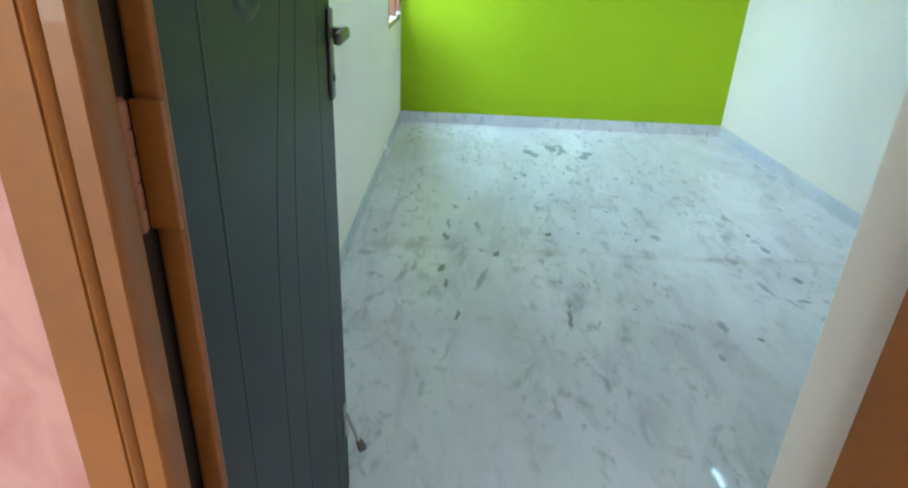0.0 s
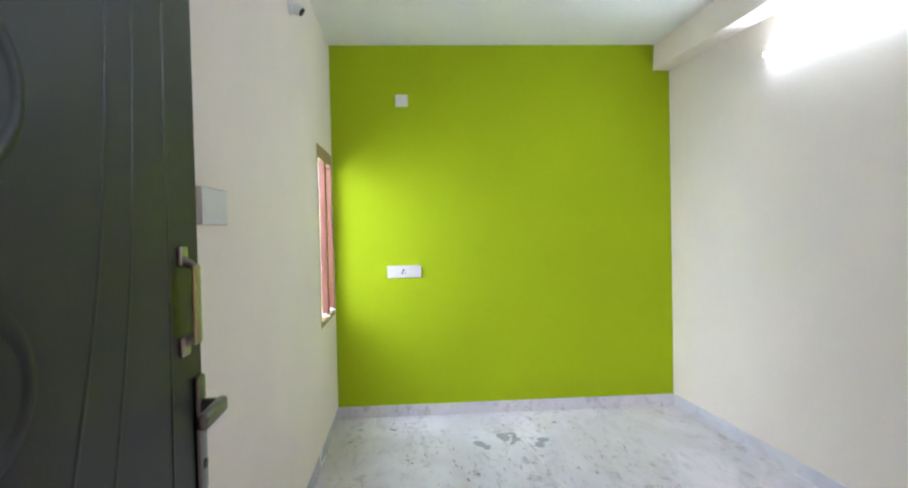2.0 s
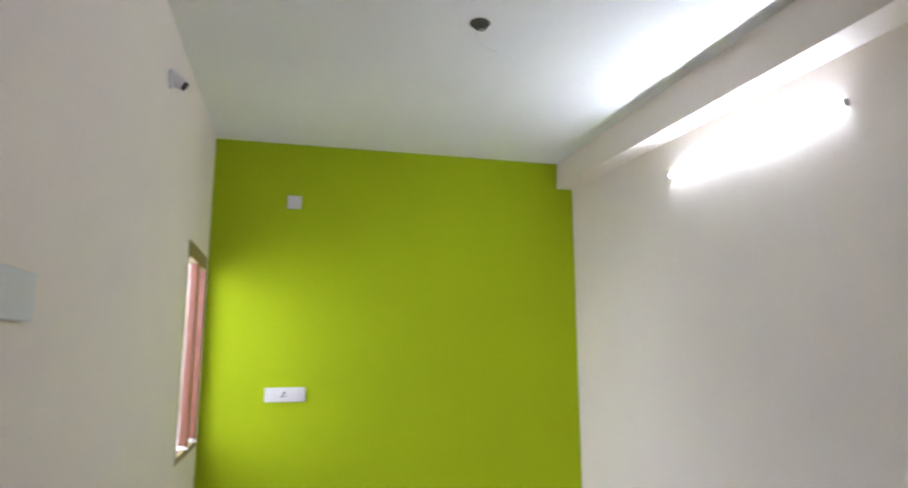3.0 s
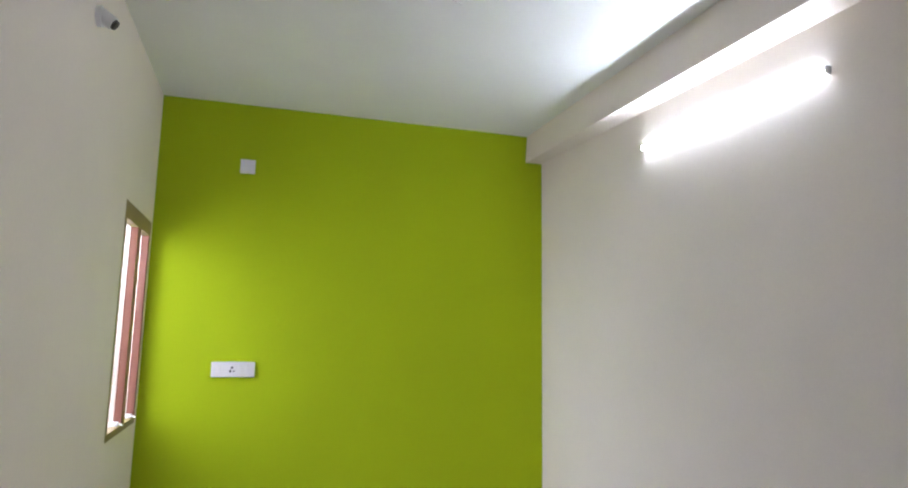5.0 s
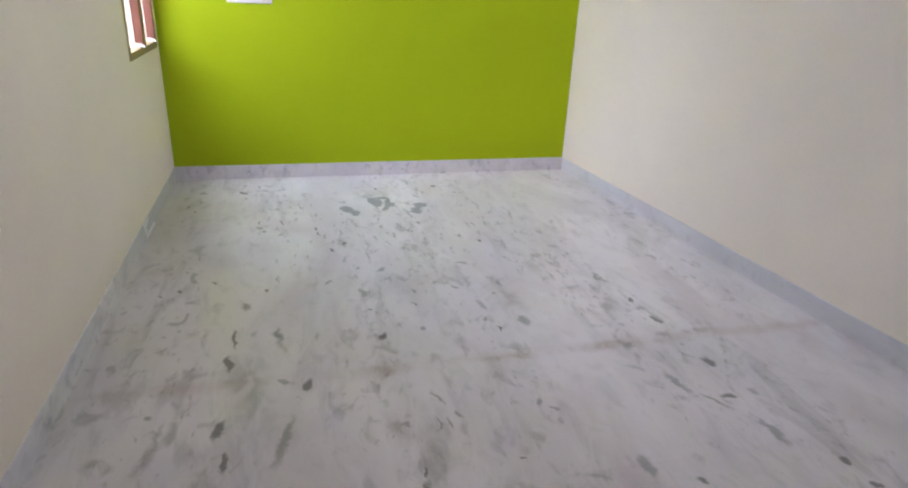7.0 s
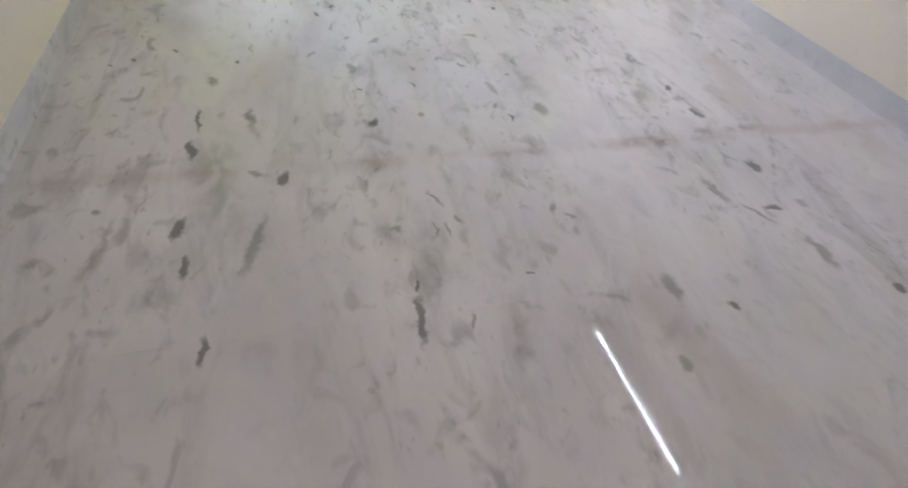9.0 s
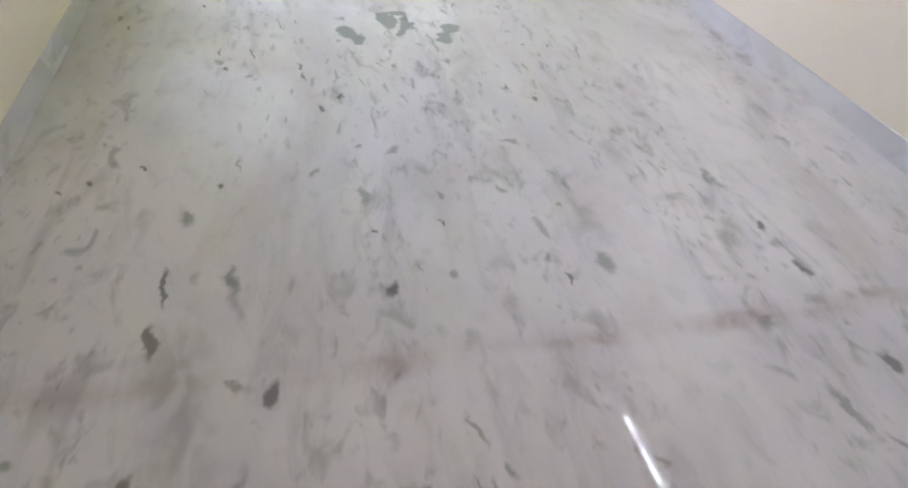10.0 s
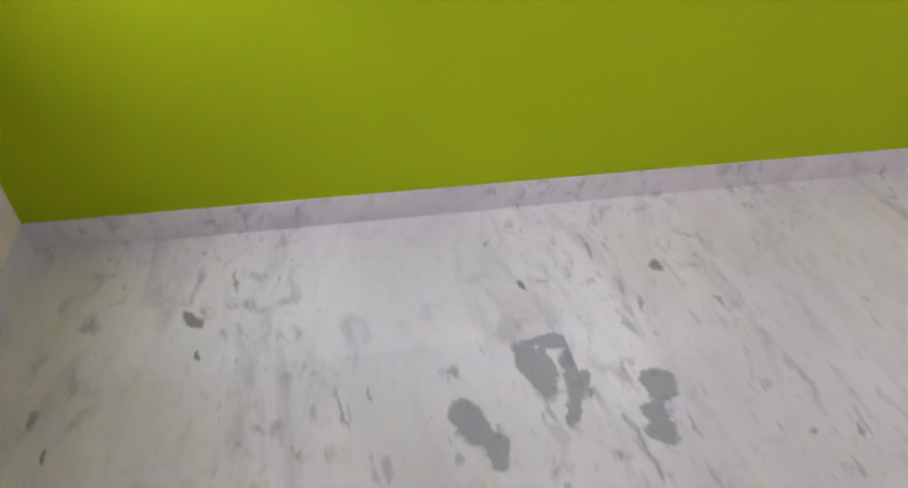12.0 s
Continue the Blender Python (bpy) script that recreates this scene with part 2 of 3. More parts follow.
def marble(name, base, tint, dark, rough, spots):
    """Polished white marble: cloudy ground, grey streaks along the slabs, dark mineral flecks, a few large stains."""
    m = bpy.data.materials.new(name)
    m.use_nodes = True
    nt = m.node_tree
    N, L = nt.nodes.new, nt.links.new
    b = nt.nodes["Principled BSDF"]
    co = N("ShaderNodeTexCoord")

    def noise_tex(scale, detail, stretch, turn, distort=0.0, offset=(0, 0, 0), rough_=0.55):
        mp = N("ShaderNodeMapping")
        mp.inputs["Scale"].default_value, mp.inputs["Rotation"].default_value[2] = stretch, radians(turn)
        mp.inputs["Location"].default_value = offset
        L(co.outputs["Object"], mp.inputs[0])
        nz = N("ShaderNodeTexNoise")
        nz.inputs["Scale"].default_value, nz.inputs["Detail"].default_value = scale, detail
        nz.inputs["Distortion"].default_value, nz.inputs["Roughness"].default_value = distort, rough_
        L(mp.outputs[0], nz.inputs["Vector"])
        return nz

    def band(src, lo, hi, a=0.0, z=1.0):
        r = N("ShaderNodeMapRange")
        r.interpolation_type = "SMOOTHSTEP"
        for k, v in enumerate((lo, hi, a, z)):
            r.inputs[k + 1].default_value = v
        L(src, r.inputs[0])
        return r.outputs[0]

    def mult(a, c):
        q = N("ShaderNodeMath")
        q.operation = "MULTIPLY"
        L(a, q.inputs[0])
        if isinstance(c, float):
            q.inputs[1].default_value = c
        else:
            L(c, q.inputs[1])
        return q.outputs[0]

    def mix(fac, a, c):
        x = N("ShaderNodeMix")
        x.data_type = "RGBA"
        L(fac, x.inputs[0])
        for value, sock in ((a, x.inputs[6]), (c, x.inputs[7])):
            if isinstance(value, tuple):
                sock.default_value = (*value, 1)
            else:
                L(value, sock)
        return x.outputs[2]

    cloud = noise_tex(1.3, 6, (1.3, 0.7, 1), 8, 0.8)
    col = mix(band(cloud.outputs[0], 0.38, 0.66), base, tint)
    # pinkish and beige clouds
    warm = noise_tex(2.4, 5, (1.0, 0.6, 1), 20, 0.7, (11, 4, 0))
    col = mix(mult(band(warm.outputs[0], 0.50, 0.70), 0.45), col, (tint[0] * 0.92, tint[1] * 0.84, tint[2] * 0.80))
    # bands along the slabs in which streaks and flecks gather
    gate = noise_tex(1.9, 3, (1.5, 0.30, 1), -6, 0.3, (7.4, 2, 0))
    streak = noise_tex(6.0, 8, (1.5, 0.40, 1), -9, 1.1, (3, 1, 0), 0.62)
    fac = mult(band(streak.outputs[0], 0.47, 0.68), band(gate.outputs[0], 0.38, 0.60, 0.22, 1.0))
    col = mix(mult(fac, 0.50), col, tuple(0.5 * d + 0.5 * t for d, t in zip(dark, tint)))
    # soft grey blots
    blot = noise_tex(10.0, 5, (1.4, 0.8, 1), -12, 0.7, (1, 5, 0), 0.5)
    fac = mult(band(blot.outputs[0], 0.55, 0.72), band(gate.outputs[0], 0.42, 0.58, 0.3, 1.0))
    col = mix(mult(fac, 0.52), col, tuple(1.25 * d for d in dark))
    # small mineral flecks, two sizes
    fleck = noise_tex(15.0, 4, (1.5, 0.85, 1), -12, 0.5, (6, 3, 0), 0.45)
    fac = mult(band(fleck.outputs[0], 0.575, 0.74), band(gate.outputs[0], 0.44, 0.60, 0.22, 1.0))
    col = mix(mult(fac, 0.46), col, dark)
    tiny = noise_tex(30.0, 2, (1.5, 0.75, 1), -16, 0.3, (2, 8, 0), 0.4)
    fac = mult(band(tiny.outputs[0], 0.65, 0.76), band(gate.outputs[0], 0.44, 0.58, 0.18, 1.0))
    col = mix(mult(fac, 0.30), col, tuple(0.75 * d for d in dark))
    if spots is not None:
        # a stretch of the slabs with more and crisper blue-grey flecks
        mp = N("ShaderNodeMapping")
        mp.vector_type = "TEXTURE"
        mp.inputs["Location"].default_value, mp.inputs["Scale"].default_value = (1.20, -1.05, 0), (0.85, 0.80, 1)
        L(co.outputs["Object"], mp.inputs[0])
        ln = N("ShaderNodeVectorMath")
        ln.operation = "LENGTH"
        L(mp.outputs[0], ln.inputs[0])
        zone = band(ln.outputs["Value"], 1.25, 0.45)
        crisp = noise_tex(15.0, 4, (1.8, 0.62, 1), -10, 0.4, (9, 6, 0), 0.5)
        col = mix(mult(mult(band(crisp.outputs[0], 0.60, 0.68), zone), 0.46), col, (0.24, 0.245, 0.29))
        wob = noise_tex(22.0, 4, (1, 1, 1), 0)
        sub = N("ShaderNodeVectorMath")
        sub.operation = "MULTIPLY_ADD"
        L(wob.outputs["Color"], sub.inputs[0])
        sub.inputs[1].default_value = (0.056, 0.056, 0)
        off = N("ShaderNodeVectorMath")
        off.operation = "SUBTRACT"
        off.inputs[1].default_value = (0.028, 0.028, 0)
        L(co.outputs["Object"], off.inputs[0])
        L(off.outputs[0], sub.inputs[2])
        for rows, (tone, strength, edge) in spots:
            total = None
            for x, y, w, h, turn in rows:
                mp = N("ShaderNodeMapping")
                mp.vector_type = "TEXTURE"
                mp.inputs["Location"].default_value = (x, y, 0)
                mp.inputs["Rotation"].default_value[2] = radians(turn)
                mp.inputs["Scale"].default_value = (w, h, 1)
                L(sub.outputs[0], mp.inputs[0])
                ln = N("ShaderNodeVectorMath")
                ln.operation = "LENGTH"
                L(mp.outputs[0], ln.inputs[0])
                spot = band(ln.outputs["Value"], 1.12, edge)
                if total is None:
                    total = spot
                else:
                    mx = N("ShaderNodeMath")
                    mx.operation = "MAXIMUM"
                    L(total, mx.inputs[0])
                    L(spot, mx.inputs[1])
                    total = mx.outputs[0]
            if strength < 0.55:
                total = mult(total, band(blot.outputs[0], 0.36, 0.58, 0.25, 1.0))
            col = mix(mult(total, strength), col, tone)
        # rusty dirt ground into the joint that crosses the room
        sep = N("ShaderNodeSeparateXYZ")
        L(sub.outputs[0], sep.inputs[0])
        dy = N("ShaderNodeMath")
        dy.operation = "ADD"
        dy.inputs[1].default_value = 2.26
        L(sep.outputs[1], dy.inputs[0])
        ab = N("ShaderNodeMath")
        ab.operation = "ABSOLUTE"
        L(dy.outputs[0], ab.inputs[0])
        dirt = mult(band(ab.outputs[0], 0.050, 0.0), band(warm.outputs[0], 0.42, 0.60, 0.25, 1.0))
        col = mix(mult(dirt, 0.20), col, (0.38, 0.25, 0.20))
    info = N("ShaderNodeObjectInfo")
    tone = N("ShaderNodeVectorMath")
    tone.operation = "SCALE"
    L(col, tone.inputs[0])
    L(band(info.outputs["Random"], 0, 1, 0.97, 1.03), tone.inputs["Scale"])
    L(tone.outputs[0], b.inputs["Base Color"])
    L(band(cloud.outputs[0], 0.3, 0.7, rough * 0.8, rough * 1.3), b.inputs["Roughness"])
    b.inputs["Specular IOR Level"].default_value = 0.13
    return m


# tone, strength and edge of each sort of mark
SOFT, GREY = ((0.24, 0.23, 0.235), 0.44, 0.05), ((0.235, 0.235, 0.235), 0.62, 0.30)
RUSTY = ((0.34, 0.255, 0.225), 0.40, 0.05)
STAIN, DARK = ((0.245, 0.255, 0.27), 0.76, 0.82), ((0.13, 0.125, 0.12), 0.72, 0.5)


def floor_marble(name, spots=()):
    return marble(name, (0.77, 0.715, 0.755), (0.65, 0.60, 0.64), (0.22, 0.21, 0.23), 0.009, spots)


MARBLE = floor_marble("floor marble")
MARBLE_FAR = floor_marble("marble of the far slab", ((FAR_SOFT, SOFT), (FAR_GREY, GREY), (FAR_DARK, DARK)))
MARBLE_WEST = floor_marble("marble of the window-side slab", ((MID_WEST_SOFT, SOFT), (MID_WEST_RUSTY, RUSTY), (MID_WEST_GREY, GREY), (MID_WEST_STAIN, STAIN), (MID_WEST_DARK, DARK)))
MARBLE_EAST = floor_marble("marble of the lamp-side slab", ((MID_EAST_SOFT, SOFT), (MID_EAST_RUSTY, RUSTY), (MID_EAST_GREY, GREY), (MID_EAST_STAIN, STAIN), (MID_EAST_DARK, DARK)))
MARBLE_NEAR = floor_marble("marble of the near slabs", ((NEAR_SOFT, SOFT), (NEAR_RUSTY, RUSTY), (NEAR_GREY, GREY), (NEAR_DARK, DARK)))
SKIRT = marble("skirting marble", (0.77, 0.735, 0.77), (0.66, 0.635, 0.69), (0.22, 0.22, 0.27), 0.22, None)
GROUT = material("joint cement", (0.58, 0.54, 0.52), 0.8)
CREAM = material("cream emulsion", (0.885, 0.785, 0.70), 0.6, bump=0.12, scale=20, vary=0.05, fine=90)
WHITE = material("ceiling whitewash", (0.91, 0.90, 0.885), 0.8, bump=0.10, scale=20, vary=0.04, fine=90)
GREEN = material("lime green emulsion", (0.385, 0.500, 0.006), 0.8, bump=0.12, scale=22, vary=0.05, fine=90)
GREEN.node_tree.nodes["Principled BSDF"].inputs["Specular IOR Level"].default_value = 0.2
PINK = mottled("pink textured paint", (0.60, 0.285, 0.24), (0.47, 0.175, 0.155), 16, 0.6, 0.45, 0.72, (1, 1, 0.6))
WOOD = material("varnished brown frame", (0.27, 0.088, 0.010), 0.42, bump=0.2, scale=60, vary=0.25, fine=70, coat=0.12)
WOOD_RED = material("red-brown window paint", (0.24, 0.085, 0.055), 0.45, bump=0.1, vary=0.15)
OLIVE = material("brown window casing", (0.30, 0.21, 0.09), 0.5, bump=0.1, vary=0.15)
DOOR = material("charcoal door skin", (0.0135, 0.015, 0.019), 0.44, bump=0.08, scale=60, vary=0.25, fine=120)
DOOR.node_tree.nodes["Principled BSDF"].inputs["Specular IOR Level"].default_value = 0.32
STEEL = material("brushed steel", (0.45, 0.45, 0.42), 0.3, 0.9, bump=0.05, vary=0.15)
DARKSTEEL = material("dark antique steel", (0.16, 0.16, 0.15), 0.32, 0.9, bump=0.05, vary=0.2)
BRASS = material("dull brass", (0.42, 0.38, 0.22), 0.35, 0.9, vary=0.15)
PLASTIC = material("white switch plastic", (0.76, 0.74, 0.75), 0.35, vary=0.03)
SLOT = material("dark socket hole", (0.03, 0.03, 0.03), 0.6)
RUBBER = material("worn brown rubber", (0.16, 0.14, 0.11), 0.8)
RUST = material("rusty steel box", (0.09, 0.08, 0.075), 0.7, 0.3, bump=0.3, vary=0.3)
# near-black brown: the shade inside narrow recesses, put into the colour
RECESS_SHADE = material("dark shade of recesses", (0.045, 0.028, 0.018), 0.8, vary=0.3)
PINKISH = material("pale painted hinge", (0.44, 0.20, 0.11), 0.35, vary=0.2)
CONCRETE = material("outside concrete", (0.40, 0.38, 0.36), 0.9, vary=0.2)


def emitter(name, color, strength):
    m = bpy.data.materials.new(name)
    m.use_nodes = True
    b = m.node_tree.nodes["Principled BSDF"]
    b.inputs["Base Color"].default_value = (0.9, 0.9, 0.9, 1)
    b.inputs["Emission Color"].default_value, b.inputs["Emission Strength"].default_value = (*color, 1), strength
    return m


TUBE = emitter("lit tube diffuser", (0.75, 0.89, 1.0), 95)
# weak emission added behind the tube to imitate its bloom on the wall
TUBE_HALO = emitter("tube halo glow", (0.75, 0.89, 1.0), 10)
GLASS = bpy.data.materials.new("window glass")
GLASS.use_nodes = True
gb = GLASS.node_tree.nodes["Principled BSDF"]
gb.inputs["Transmission Weight"].default_value, gb.inputs["Roughness"].default_value, gb.inputs["IOR"].default_value = 1.0, 0.05, 1.1


# ---- mesh helpers ----
def part(name, bm, mat, parent=None, label="", smooth=False):
    me = bpy.data.meshes.new(name)
    bmesh.ops.recalc_face_normals(bm, faces=bm.faces)
    bm.to_mesh(me)
    bm.free()
    me.materials.append(mat)
    if smooth:
        for p in me.polygons:
            p.use_smooth = True
        me.set_sharp_from_angle(angle=radians(40))
    ob = new(name, me)
    if parent:
        ob.parent = parent
    if label:
        ob["label"] = label
    return ob


def thing(name, m, label, category, group="", kind=""):
    ob = new(name)
    ob.empty_display_size = 0.05
    ob.matrix_world = m
    return tagged(ob, label, category, group, kind)


def box(bm, lo, hi, bevel=0.0, seg=2):
    c = [(a + b) / 2 for a, b in zip(lo, hi)]
    s = [abs(b - a) for a, b in zip(lo, hi)]
    r = bmesh.ops.create_cube(bm, size=1, matrix=Matrix.LocRotScale(c, None, s))
    if bevel:
        es = list({e for v in r["verts"] for e in v.link_edges})
        bmesh.ops.bevel(bm, geom=es, offset=bevel, segments=seg, profile=0.6, affect="EDGES")
    return bm


def cyl(bm, r, p, q, seg=20, r2=None):
    p, q = Vector(p), Vector(q)
    d = q - p
    m = Matrix.Translation((p + q) / 2) @ d.to_track_quat("Z", "Y").to_matrix().to_4x4()
    bmesh.ops.create_cone(bm, cap_ends=True, segments=seg, radius1=r, radius2=r if r2 is None else r2, depth=d.length, matrix=m)
    return bm


def prism(bm, poly, z0, z1):
    a = [bm.verts.new((x, y, z0)) for x, y in poly]
    c = [bm.verts.new((x, y, z1)) for x, y in poly]
    bm.faces.new(a[::-1])
    bm.faces.new(c)
    for k in range(len(poly)):
        j = (k + 1) % len(poly)
        bm.faces.new((a[k], a[j], c[j], c[k]))
    return bm


def extrude_profile(bm, outline, p, q):
    """A closed outline of points, swept straight from p to q (outline offsets are 3D vectors)."""
    a = [bm.verts.new(Vector(p) + Vector(o)) for o in outline]
    c = [bm.verts.new(Vector(q) + Vector(o)) for o in outline]
    bm.faces.new(a[::-1])
    bm.faces.new(c)
    for k in range(len(outline)):
        j = (k + 1) % len(outline)
        bm.faces.new((a[k], a[j], c[j], c[k]))
    return bm


def ridge(bm, pts, w, h, closed=False):
    """A raised bead on the plane x = 0 along points (y, z), w wide and h proud."""
    rows = []
    n = len(pts)
    for k, (y, z) in enumerate(pts):
        a = pts[(k - 1) % n] if closed or k else pts[k]
        c = pts[(k + 1) % n] if closed or k < n - 1 else pts[k]
        t = Vector((c[0] - a[0], c[1] - a[1])).normalized()
        s = Vector((-t.y, t.x)) * w / 2
        rows.append([bm.verts.new((-0.001, y - s.x, z - s.y)), bm.verts.new((h * 0.8, y - s.x * 0.45, z - s.y * 0.45)),
                     bm.verts.new((h, y, z)), bm.verts.new((h * 0.8, y + s.x * 0.45, z + s.y * 0.45)), bm.verts.new((-0.001, y + s.x, z + s.y))])
    for k in range(n if closed else n - 1):
        p, q = rows[k], rows[(k + 1) % n]
        for j in range(4):
            bm.faces.new((p[j], p[j + 1], q[j + 1], q[j]))
    return bm


def structure(name, bm, mat, label):
    return tagged(part(name, bm, mat), label, name.rstrip("_0123456789").replace("_", " "), kind="structure")


B = bmesh.new

# ---- the bedroom shell ----
T = 0.14
WY0, WY1, WZ0, WZ1 = -0.765, -0.050, 0.79, 1.94     # window opening in the left wall

structure("wall_north", box(B(), (-T, 0, -0.1), (XR + 0.3, T, H + 0.1)), GREEN, "lime green painted plaster wall above marble skirting")

bm = B()
for y0, y1, z0, z1 in ((Y_IN, WY0, -0.1, H), (WY1, 0, -0.1, H), (WY0, WY1, -0.1, WZ0), (WY0, WY1, WZ1, H)):
    prism(bm, [(-T, y0), (left_x(y0), y0), (left_x(y1), y1), (-T, y1)], z0, z1)
structure("wall_west", bm, CREAM, "cream painted plaster wall with a window opening")

structure("wall_east", prism(B(), [(right_x(0), 0), (right_x(0) + T, 0), (right_x(Y_IN) + T, Y_IN), (right_x(Y_IN), Y_IN)], -0.1, H), CREAM,
          "cream painted plaster wall carrying a lit tube light")

DX0, DX1, DZ = 0.155, 1.002, 2.12
bm = B()
box(bm, (-1.5, Y_OUT, -0.1), (DX0, Y_IN, H))
box(bm, (DX1, Y_OUT, -0.1), (right_x(Y_IN) + 0.5, Y_IN, H))
box(bm, (DX0, Y_OUT, DZ), (DX1, Y_IN, H))
structure("wall_south", bm, CREAM, "cream painted plaster wall around the bedroom doorway")

# hall side of the same wall, pink
bm = B()
box(bm, (-1.5, Y_OUT - 0.012, 0), (0.208, Y_OUT + 0.0, H), 0)
box(bm, (1.016, Y_OUT - 0.012, 0), (3.3, Y_OUT + 0.0, H), 0)
box(bm, (0.208, Y_OUT - 0.012, 2.12), (1.016, Y_OUT + 0.0, H), 0)
structure("wall_hall_pink", bm, PINK, "pink mottled textured paint on the hall wall")

bm = box(B(), (-1.5, Y_OUT, H), (3.4, T, H + 0.12))
ceil = structure("ceiling", bm, WHITE, "white painted ceiling with a fan hook box")
bm = B()
ends = []
for k in range(17):
    y = Y_IN * k / 16
    top, low, back = 2.437 - 0.0112 * y, 2.426 - 0.041 * y, right_x(y) + 0.02
    ends.append([bm.verts.new(p) for p in ((top, y, H), (low, y, 2.556), (back, y, 2.556), (back, y, H))])
bm.faces.new(ends[0])
bm.faces.new(ends[-1][::-1])
for a, c in zip(ends[:-1], ends[1:]):
    for k in range(4):
        bm.faces.new((a[k], a[k - 1], c[k - 1], c[k]))
structure("beam", bm, CREAM, "cream painted ceiling beam along the wall")


def skirting(p, q, inward, z1=SK):
    p, q, n = Vector((*p, 0)), Vector((*q, 0)), Vector((*inward, 0)).normalized() * 0.0045
    zed = Vector((0, 0, 1))
    out = [-n * 0.3, n, n + zed * (z1 - 0.003), n * 0.75 + zed * z1, -n * 0.3 + zed * z1]
    structure("baseboard", extrude_profile(B(), out, p, q), SKIRT, "grey-blue marble skirting along the wall foot")


skirting((0.0, 0), (XR, 0), (0, -1))
skirting((left_x(-0.012), -0.012), (left_x(Y_IN), Y_IN), (1, 0.008))
skirting((right_x(-0.012), -0.012), (right_x(Y_IN), Y_IN), (-1, 0.06))
skirting((DX1, Y_IN), (right_x(Y_IN) - 0.012, Y_IN), (0, 1))

# ---- the hall behind the camera ----
structure("hall_wall_west", box(B(), (-1.64, -8.5, -0.1), (-1.5, Y_OUT, H)), CREAM, "cream painted hall wall")
structure("hall_wall_east", box(B(), (3.3, -8.5, -0.1), (3.44, Y_OUT, H)), CREAM, "cream painted hall wall")
# unseen wall, its window opening added to go with the hall lamp
bm = B()
for lo, hi in (((-1.64, -8.6, -0.1), (-1.45, -8.46, H)), ((0.2, -8.6, -0.1), (3.44, -8.46, H)), ((-1.45, -8.6, 2.2), (0.2, -8.46, H)), ((-1.45, -8.6, -0.1), (0.2, -8.46, 0.8))):
    box(bm, lo, hi)
structure("hall_wall_south", bm, CREAM, "unseen cream hall wall with an added window opening")
structure("hall_ceiling", box(B(), (-1.64, -8.6, H), (3.44, Y_OUT, H + 0.12)), WHITE, "plain white hall ceiling")
structure("hall_floor", box(B(), (-1.64, -8.6, -0.1), (3.44, Y_OUT - 0.02, 0)), MARBLE, "white marble hall floor")
structure("ground", box(B(), (-3000, -3000, -3.4), (3000, 3000, -3.2)), CONCRETE, "pale ground far below the windows")

# self-glowing sheet added far outside, in place of the daylit view
bright = emitter("glowing daylight sheet", (0.95, 0.97, 1.0), 1.5)
bd = tagged(part("backdrop", box(B(), (-60.1, -80, -3.2), (-60, 120, 60)), bright), "glowing sheet standing in for hazy daylight outside the window", "backdrop", kind="structure")

# ---- bedroom window ----
win = thing("window_1", pose(0, 0, 0), "brown wooden casement window with two narrow glazed leaves", "window", kind="structure")
bm = B()
D0 = -0.040
box(bm, (D0, WY0, WZ1 - 0.085), (0.003, WY1, WZ1), 0.003)
box(bm, (D0, WY0, WZ0), (0.003, WY1, WZ0 + 0.035), 0.003)
box(bm, (D0, WY0, WZ0 + 0.035), (0.003, -0.725, WZ1 - 0.085), 0.003)
part("window_frame", bm, OLIVE, win)
part("mullion", box(B(), (D0, -0.410, WZ0 + 0.035), (0.001, -0.330, WZ1 - 0.085), 0.003), WOOD_RED, win)
part("jamb", box(B(), (D0, -0.085, WZ0 + 0.035), (0.001, WY1, WZ1 - 0.085), 0.003), WOOD_RED, win)
for y0, y1 in ((-0.725, -0.410), (-0.330, -0.085)):
    pane = part("pane", box(B(), (-0.034, y0, WZ0 + 0.035), (-0.030, y1, WZ1 - 0.085)), GLASS, win)
    pane.visible_shadow = False
    bm = box(B(), (-0.030, y1 - 0.060, WZ0 + 0.035), (-0.004, y1 - 0.028, WZ0 + 0.055), 0.003)
    cyl(bm, 0.005, (-0.010, y1 - 0.045, WZ0 + 0.050), (0.020, y1 - 0.060, WZ0 + 0.040), 10)
    part("stay_latch", bm, PLASTIC, win, "white window stay latch", True)

# ---- door frame ----
fr = thing("door_frame", pose(0, 0, 0), "glossy brown wooden door frame with moulded architrave", "door frame", kind="structure")
JH = 2.12


def jamb_profile(x_in, side):
    """Outline of a jamb and its architrave in plan; side = 1 for the hinge side, -1 for the other."""
    pts = [(-0.066, -4.553), (-0.027, -4.554), (-0.0255, -4.549), (-0.024, -4.555), (-0.020, -4.558), (-0.016, -4.555),
           (-0.0145, -4.549), (-0.013, -4.553), (0.001, -4.550), (0.003, -4.547), (0.003, -4.515), (-0.002, -4.508), (-0.070, -4.506), (-0.075, -4.510)]
    if side < 0:
        pts[-4:] = [(0.003, -4.498), (0.003, -4.41), (-0.070, -4.41), (-0.075, -4.415)]
    return [Vector((x_in + side * x, y, 0)) for x, y in pts]


